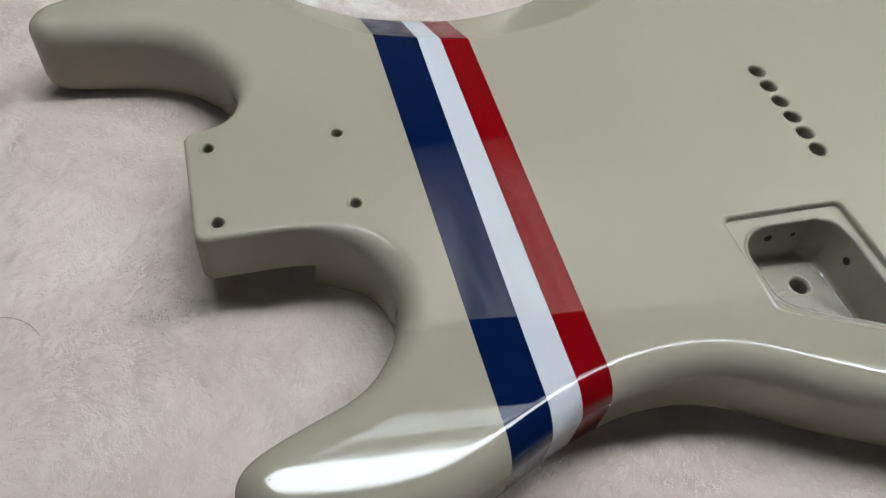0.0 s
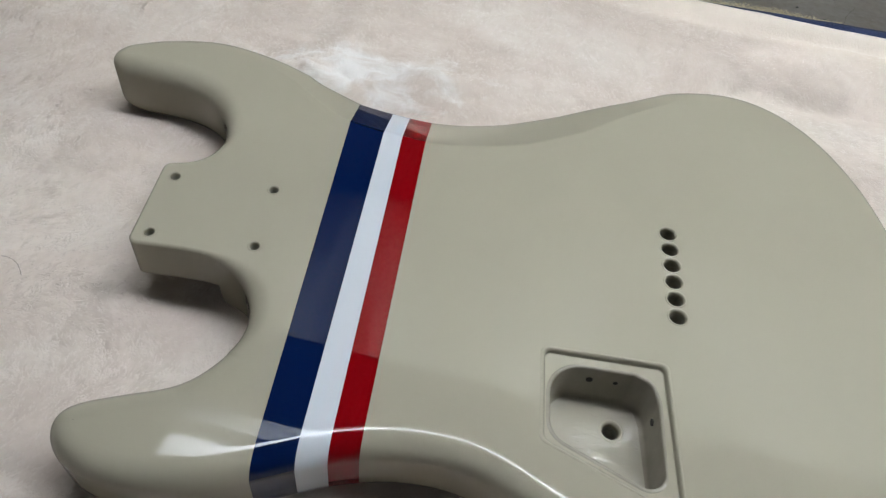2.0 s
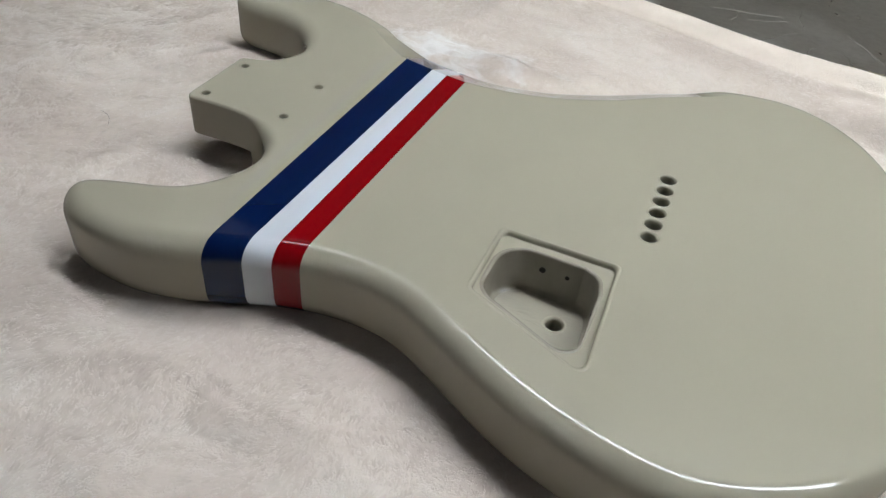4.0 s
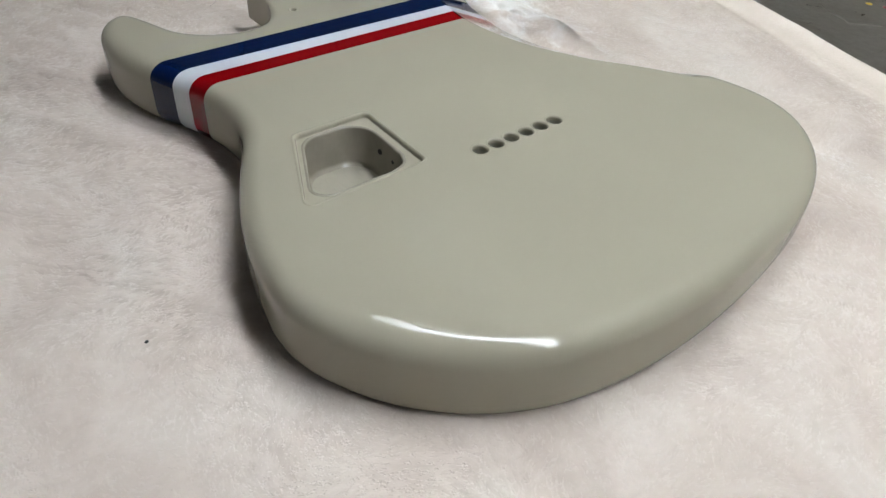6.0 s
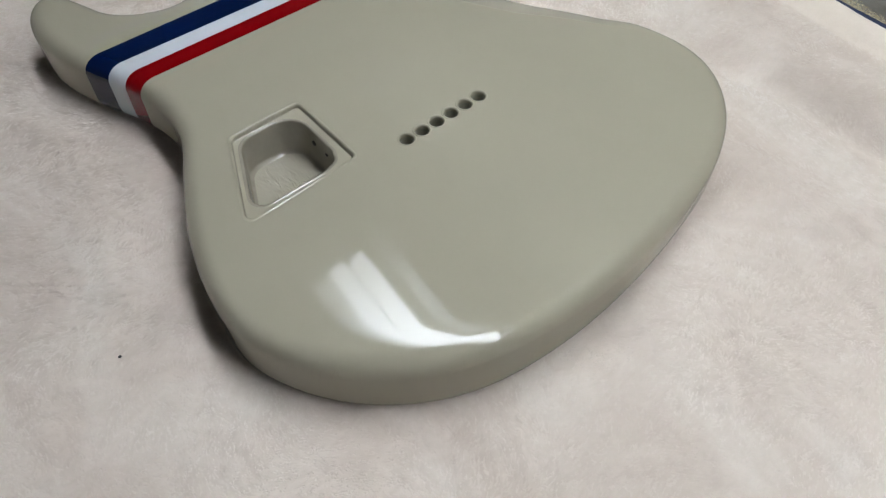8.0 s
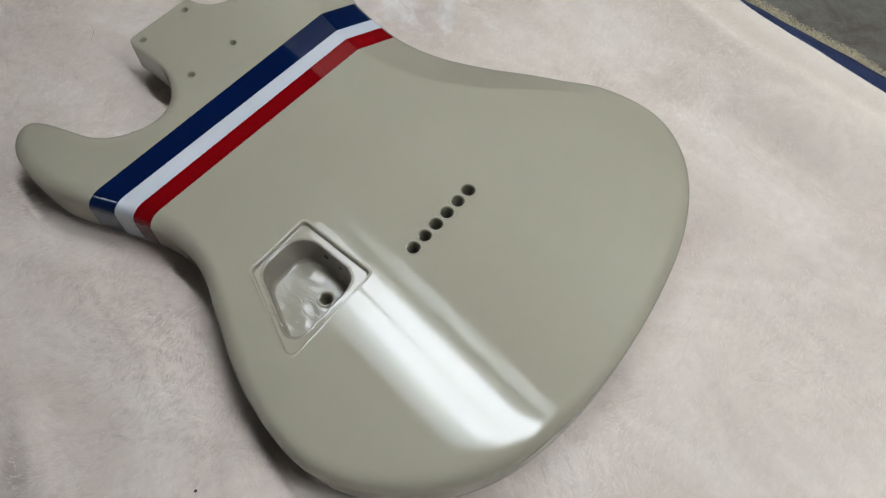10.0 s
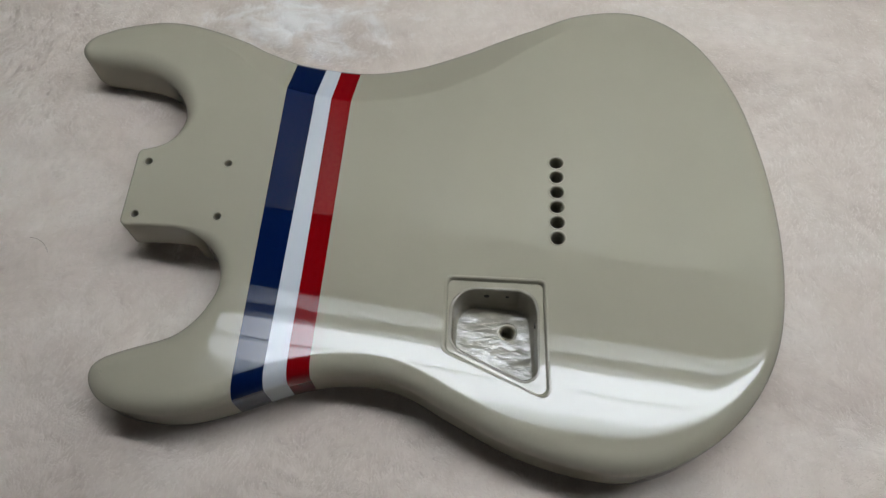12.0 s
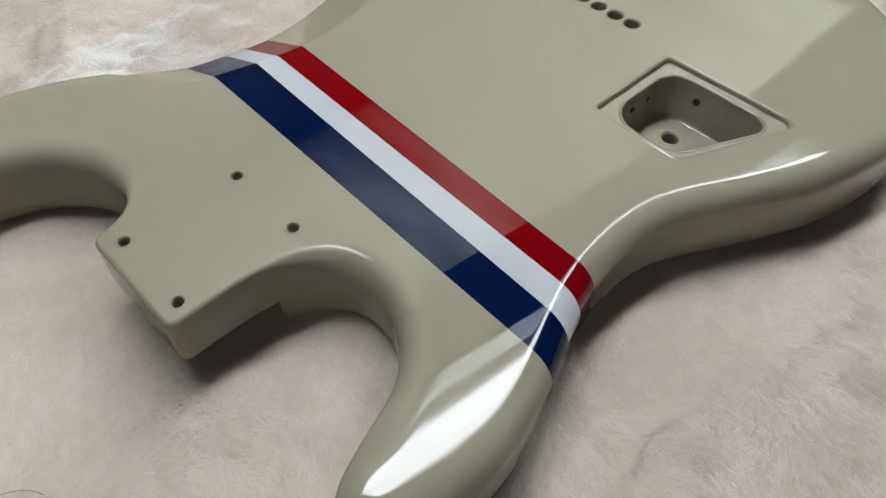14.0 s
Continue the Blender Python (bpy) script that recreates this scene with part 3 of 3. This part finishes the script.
    for f in bm.faces:
        f.smooth = True
    for a, b in STRIPES:
        bmesh.ops.bisect_plane(bm, geom=bm.verts[:] + bm.edges[:] + bm.faces[:], dist=1e-7, plane_co=(a, 0, 0), plane_no=(1, -b, 0))
    band = lambda c: sum(c.x - b * c.y > a for a, b in STRIPES)
    whole = bpy.data.meshes.new("whole")
    bm.normal_update()
    normals = {tuple(round(c, 6) for c in v.co): v.normal.copy() for v in bm.verts}
    bm.to_mesh(whole)
    bm.free()
    looks = {0: ("neck_end", PAINT, ""), 1: ("blue_stripe", BLUE, "navy blue gloss stripe"), 2: ("white_stripe", WHITE, "white gloss stripe"),
             3: ("red_stripe", RED, "red gloss stripe"), 4: ("tail_end", PAINT, "")}
    for k, (name, mat, label) in looks.items():
        bm = bmesh.new()
        bm.from_mesh(whole)
        bmesh.ops.delete(bm, geom=[f for f in bm.faces if band(f.calc_center_median()) != k], context="FACES")
        ob = part(name, bm, mat, base, label)
        me = ob.data
        near = [normals.get(tuple(round(c, 6) for c in v.co), v.normal) for v in me.vertices]
        corner = [None] * len(me.loops)
        flat = [tuple(c.vector) for c in me.corner_normals]
        for i, lp in enumerate(me.loops):
            cut = any(abs(me.vertices[lp.vertex_index].co.x - b * me.vertices[lp.vertex_index].co.y - a) < 1e-5 for a, b in STRIPES)
            corner[i] = tuple(near[lp.vertex_index]) if cut else flat[i]
        me.normals_split_custom_set(corner)
    return base


def well(name, base, pts, floor, mat, label="", lip=0.0006, bottom=True, top=TOP):
    """A sunk opening: broken edge, straight wall and floor."""
    bm = bmesh.new()
    mid = sum(pts, Vector((0, 0))) / len(pts)
    shrink = lambda q, s: q + (mid - q).normalized() * s
    rows = [[bm.verts.new((*shrink(q, s), z)) for q in pts] for s, z in ((-lip * 0.9, top - 0.0001), (-lip * 0.5, top + lip * 0.2), (-lip * 0.1, top + lip * 0.28), (lip * 0.4, top + lip * 0.05), (lip * 0.87, top - lip * 0.6), (lip, top - lip * 1.1), (lip, top - lip * 2.5), (lip, floor))]
    for a, b in zip(rows, rows[1:]):
        for f in loft(bm, b, a):
            f.smooth = True
    if bottom:
        bm.faces.new(rows[-1])
    for f in bm.faces:
        if max(v.co.z for v in f.verts) < top - lip * 2.4:
            f.material_index = 1
    for e in bm.edges:
        if all(v.co.z < floor + 1e-6 for v in e.verts):
            e.smooth = False
    bmesh.ops.recalc_face_normals(bm, faces=bm.faces[:])
    for f in bm.faces:
        f.normal_flip()
    bm.normal_update()
    if sum(f.normal.z for f in bm.faces) < 0:
        for f in bm.faces:
            f.normal_flip()
    ob = part(name, bm, mat, base, label)
    ob.data.materials.append(BORE)
    return ob


SCREWS = [(sx * 0.0254, sy * 0.01905) for sx in (-1, 1) for sy in (-1, 1)]
STRINGS = [(0.2302, 0.0262 - 0.01055 * i) for i in range(6)]
COVER = [(0.2225, -0.0545, 0.0035), (0.1660, -0.0535, 0.0035), (0.1660, -0.0985, 0.0045), (0.2240, -0.1245, 0.0045)]
POCKET = [(0.2185, -0.0735, 0.0100), (0.2160, -0.0636, 0.0075), (0.2085, -0.0600, 0.0012), (0.1693, -0.0592, 0.0150), (0.1693, -0.0949, 0.0125), (0.2185, -0.1180, 0.0080)]
STRIPES = [(0.0532, 0.010), (0.0718, 0.028), (0.0831, 0.020), (0.0960, 0.025)]
guitar = build_body()
for x, y in SCREWS:
    well("screw_hole", guitar, circle(x, y, 0.00285), 0.022 if x < 0 else 0.002, PAINT, "drilled neck screw hole", lip=0.0007)
for x, y in STRINGS:
    well("string_hole", guitar, circle(x, y, 0.0047), 0.003, PAINT, "drilled string ferrule hole", lip=0.0009)


# control cavity: cover recess, then the routed pocket with its floor and pot hole
def cavity():
    ledge = TOP - 0.0026
    bm = bmesh.new()
    outer = rounded(COVER)
    mid = sum(outer, Vector((0, 0))) / len(outer)
    rows = [[bm.verts.new((*(q + (mid - q).normalized() * s), z)) for q in outer] for s, z in ((-0.0015, TOP - 0.0001), (-0.0009, TOP + 0.00022), (-0.0002, TOP + 0.00034), (0.0004, TOP + 0.0002), (0.0010, TOP - 0.0004), (0.0014, TOP - 0.0012), (0.0014, ledge + 0.0008), (0.0015, ledge + 0.0002), (0.0022, ledge))]
    for a, b in zip(rows, rows[1:]):
        for f in loft(bm, a, b):
            f.smooth = True
    inner = [bm.verts.new((q.x, q.y, ledge)) for q in rounded(POCKET)]
    fill(bm, [rows[-1], inner])
    for f in bm.faces:
        if f.normal.z < -0.5:
            f.normal_flip()
    room = part("control_cavity", bm, PAINT, guitar, "routed control cavity with a cover recess")
    shape = rounded(POCKET)
    mid = sum(shape, Vector((0, 0))) / len(shape)
    floor = 0.0195
    bm = bmesh.new()
    rows = [[bm.verts.new((*(q + (mid - q).normalized() * s), z)) for q in shape] for s, z in ((-0.0014, ledge - 0.0001), (-0.0008, ledge + 0.00022), (-0.0001, ledge + 0.00032), (0.0005, ledge + 0.0001), (0.0009, ledge - 0.0008), (0.001, floor + 0.0025), (0.0017, floor + 0.0008), (0.0033, floor))]
    for a, b in zip(rows, rows[1:]):
        for f in loft(bm, a, b):
            f.smooth = True
    part("cavity_wall", bm, CAVITY_SHADE, room, "cavity wall, coloured darker for its shade")
    bm = bmesh.new()
    a = [bm.verts.new((*(q + (mid - q).normalized() * 0.0033), floor)) for q in shape]
    b = [bm.verts.new((q.x, q.y, floor)) for q in circle(0.2025, -0.0772, 0.0049, 32)]
    fill(bm, [a, b])
    part("cavity_floor", bm, RIPPLE, room, "rippled pooled lacquer on the cavity floor")
    well("pot_hole", room, circle(0.2025, -0.0772, 0.0049, 32), 0.003, PAINT, "drilled control shaft hole", lip=0.0012, top=floor)
    # wire holes are solid dark discs, their inner shade put into the colour
    for x, y, z, r, turn in ((0.1895, -0.0603, 0.0340, 0.0017, 0), (0.2015, -0.0603, 0.0340, 0.0012, 0), (0.2176, -0.0775, 0.0332, 0.0018, 90)):
        bm = bmesh.new()
        bmesh.ops.create_cone(bm, cap_ends=True, segments=14, radius1=r, radius2=r * 0.9, depth=0.0012)
        bmesh.ops.transform(bm, verts=bm.verts[:], matrix=pose(x, y, z, 0, 0, -turn) @ pose(0, 0, 0, 90, 0, 0))
        part("wire_hole", bm, DARK, room, "dark disc for the shade in a drilled wire hole")


cavity()

# ---- beyond the blanket: blue cloth, frayed edge, creases and paint on the bench ----
def cloth_line(x):
    return 0.3340 - 0.05 * (x - 0.3)


def blue_cloth():
    bm = bmesh.new()
    rows = []
    for i in range(121):
        x = 0.235 + 0.6 * i / 120
        y = cloth_line(x) + 0.0012 * noise.noise(Vector((x * 40, 0, 0)))
        rows.append([bm.verts.new(c) for c in ((x, y - 0.06, -0.0122), (x, y - 0.05, -0.008), (x, y - 0.008, 0.0052), (x, y - 0.002, 0.0042), (x, y, 0.0), (x, y - 0.001, -0.0118))])
    for a, b in zip(rows, rows[1:]):
        loft(bm, a, b, False)
    return tagged(new("blue_cloth", mesh_of("blue_cloth", bm, CLOTH, True)), "blue woven cloth lying under the blanket's edge", "cloth")


blue_cloth()


def frayed_edge():
    rng = random.Random(5)
    verts, faces = [], []
    for _ in range(14000):
        x = 0.20 + 0.22 * rng.random()
        reach = 0.012 * (1 - 0.6 * ease(0.36, 0.42, x)) * (0.65 + 0.7 * noise.noise(Vector((x * 45, 3, 0))) + 0.35)
        y = cloth_line(x) - 0.001 + reach * rng.random()
        a, h = rng.random() * math.tau, 0.001 + 0.002 * rng.random()
        w = 0.0003
        k = len(verts)
        ca, sa = math.cos(a), math.sin(a)
        z = -0.006 + 0.008 * rng.random()
        verts += [(x - sa * w, y + ca * w, z), (x + sa * w, y - ca * w, z), (x + ca * h, y + sa * h * 0.6, z + h * 0.5 * rng.random())]
        faces.append((k, k + 1, k + 2))
    me = bpy.data.meshes.new("frayed_edge")
    me.from_pydata(verts, [], faces)
    me.materials.append(FRINGE)
    return tagged(new("frayed_edge", me), "yellowish frayed fibres along the cloth's edge", "fibres", kind="stuff")


frayed_edge()


def film_creases():
    """Wrinkles of a clear film that lies on the bench, as thin raised folds."""
    film = tagged(new("plastic_film"), "wrinkled clear plastic film lying on the bench", "film")
    for x, y, turn, size in ((0.33, 0.372, 35, 0.05), (0.37, 0.365, 75, 0.04), (0.41, 0.385, 20, 0.06), (0.28, 0.405, 50, 0.06), (0.25, 0.45, 10, 0.07), (0.21, 0.47, 40, 0.05), (0.36, 0.42, 120, 0.07), (0.44, 0.37, 60, 0.05), (0.17, 0.46, 155, 0.05), (0.30, 0.46, 95, 0.05), (0.345, 0.385, 110, 0.03), (0.39, 0.40, 60, 0.04), (0.35, 0.358, 15, 0.03), (0.31, 0.39, 70, 0.035), (0.43, 0.40, 100, 0.03), (0.24, 0.43, 80, 0.03), (0.27, 0.44, 25, 0.04)):
        bm = bmesh.new()
        rows = []
        for k in range(13):
            u = k / 12
            w = 0.00028 * math.sin(math.pi * u) + 0.00006
            cy = 0.0010 * math.sin(u * 9 + x * 50) + 0.0009 * (k % 2) * math.sin(k * 2.3 + y * 90)
            px = (u - 0.5) * size
            rows.append([bm.verts.new((px, cy - w, -0.0121)), bm.verts.new((px, cy, -0.0118 + w * 0.9)), bm.verts.new((px, cy + w, -0.0121))])
        for a, b in zip(rows, rows[1:]):
            loft(bm, b, a, False)
        bmesh.ops.transform(bm, verts=bm.verts[:], matrix=pose(x, y, 0, 0, 0, turn))
        part("crease", bm, FILM, film, smooth=True)


film_creases()

for x, y, r, mat, label in ((0.176, 0.514, 0.0032, YELLOW, "yellow paint drop dried on the bench"), (0.190, 0.519, 0.0026, DROP_RED, "dark red paint drop dried on the bench"),
                            (0.210, 0.510, 0.0022, DROP_DARK, "dark paint drop dried on the bench"), (0.226, 0.493, 0.0018, DROP_DARK, "dark paint drop dried on the bench"),
                            (0.417, 0.357, 0.0020, DROP_DARK, "dark paint drop dried on the bench"), (0.395, 0.372, 0.0013, DROP_DARK, "dark paint drop dried on the bench")):
    bm = bmesh.new()
    rows = [[bm.verts.new((x + r * k * (1 + 0.25 * math.sin(3 * a + x * 90)) * math.cos(a), y + r * k * math.sin(a), z)) for a in (i * math.tau / 14 for i in range(14))] for k, z in ((1.0, -0.0122), (0.8, -0.0114), (0.35, -0.0111))]
    for a, b in zip(rows, rows[1:]):
        loft(bm, a, b)
    bm.faces.new(rows[-1])
    tagged(new("paint_drop", mesh_of("paint_drop", bm, mat, True)), label, "paint drop", "paint drops on the bench")


# ---- lint on the fleece: a dark speck beside the body and a loose hair beside the heel ----
def speck(x, y, r):
    rng = random.Random(9)
    bm = bmesh.new()
    bmesh.ops.create_icosphere(bm, subdivisions=2, radius=r)
    for v in bm.verts:
        v.co *= 0.75 + 0.5 * rng.random()
        v.co.z *= 0.6
    bmesh.ops.transform(bm, verts=bm.verts[:], matrix=pose(x, y, blanket_height(x, y) + 0.0014, 0, 0, 30))
    return tagged(new("lint_speck", mesh_of("lint_speck", bm, DROP_DARK, True)), "tiny dark lint speck caught in the fleece", "lint")


speck(0.2222, -0.2044, 0.0009)


def hair():
    curve = bpy.data.curves.new("loose_hair", "CURVE")
    curve.dimensions = "3D"
    curve.bevel_depth, curve.bevel_resolution = 0.00009, 1
    spline = curve.splines.new("POLY")
    n = 24
    spline.points.add(n - 1)
    for k in range(n):
        u = k / (n - 1)
        x = -0.110 + 0.0145 * u
        y = -0.0190 - 0.0015 * u - 0.0085 * u ** 3
        spline.points[k].co = (x, y, blanket_height(x, y) + 0.0022 + 0.0004 * math.sin(9 * u), 1)
    curve.materials.append(DROP_DARK)
    return tagged(new("loose_hair", curve), "fine dark loose hair lying on the fleece", "hair")


hair()
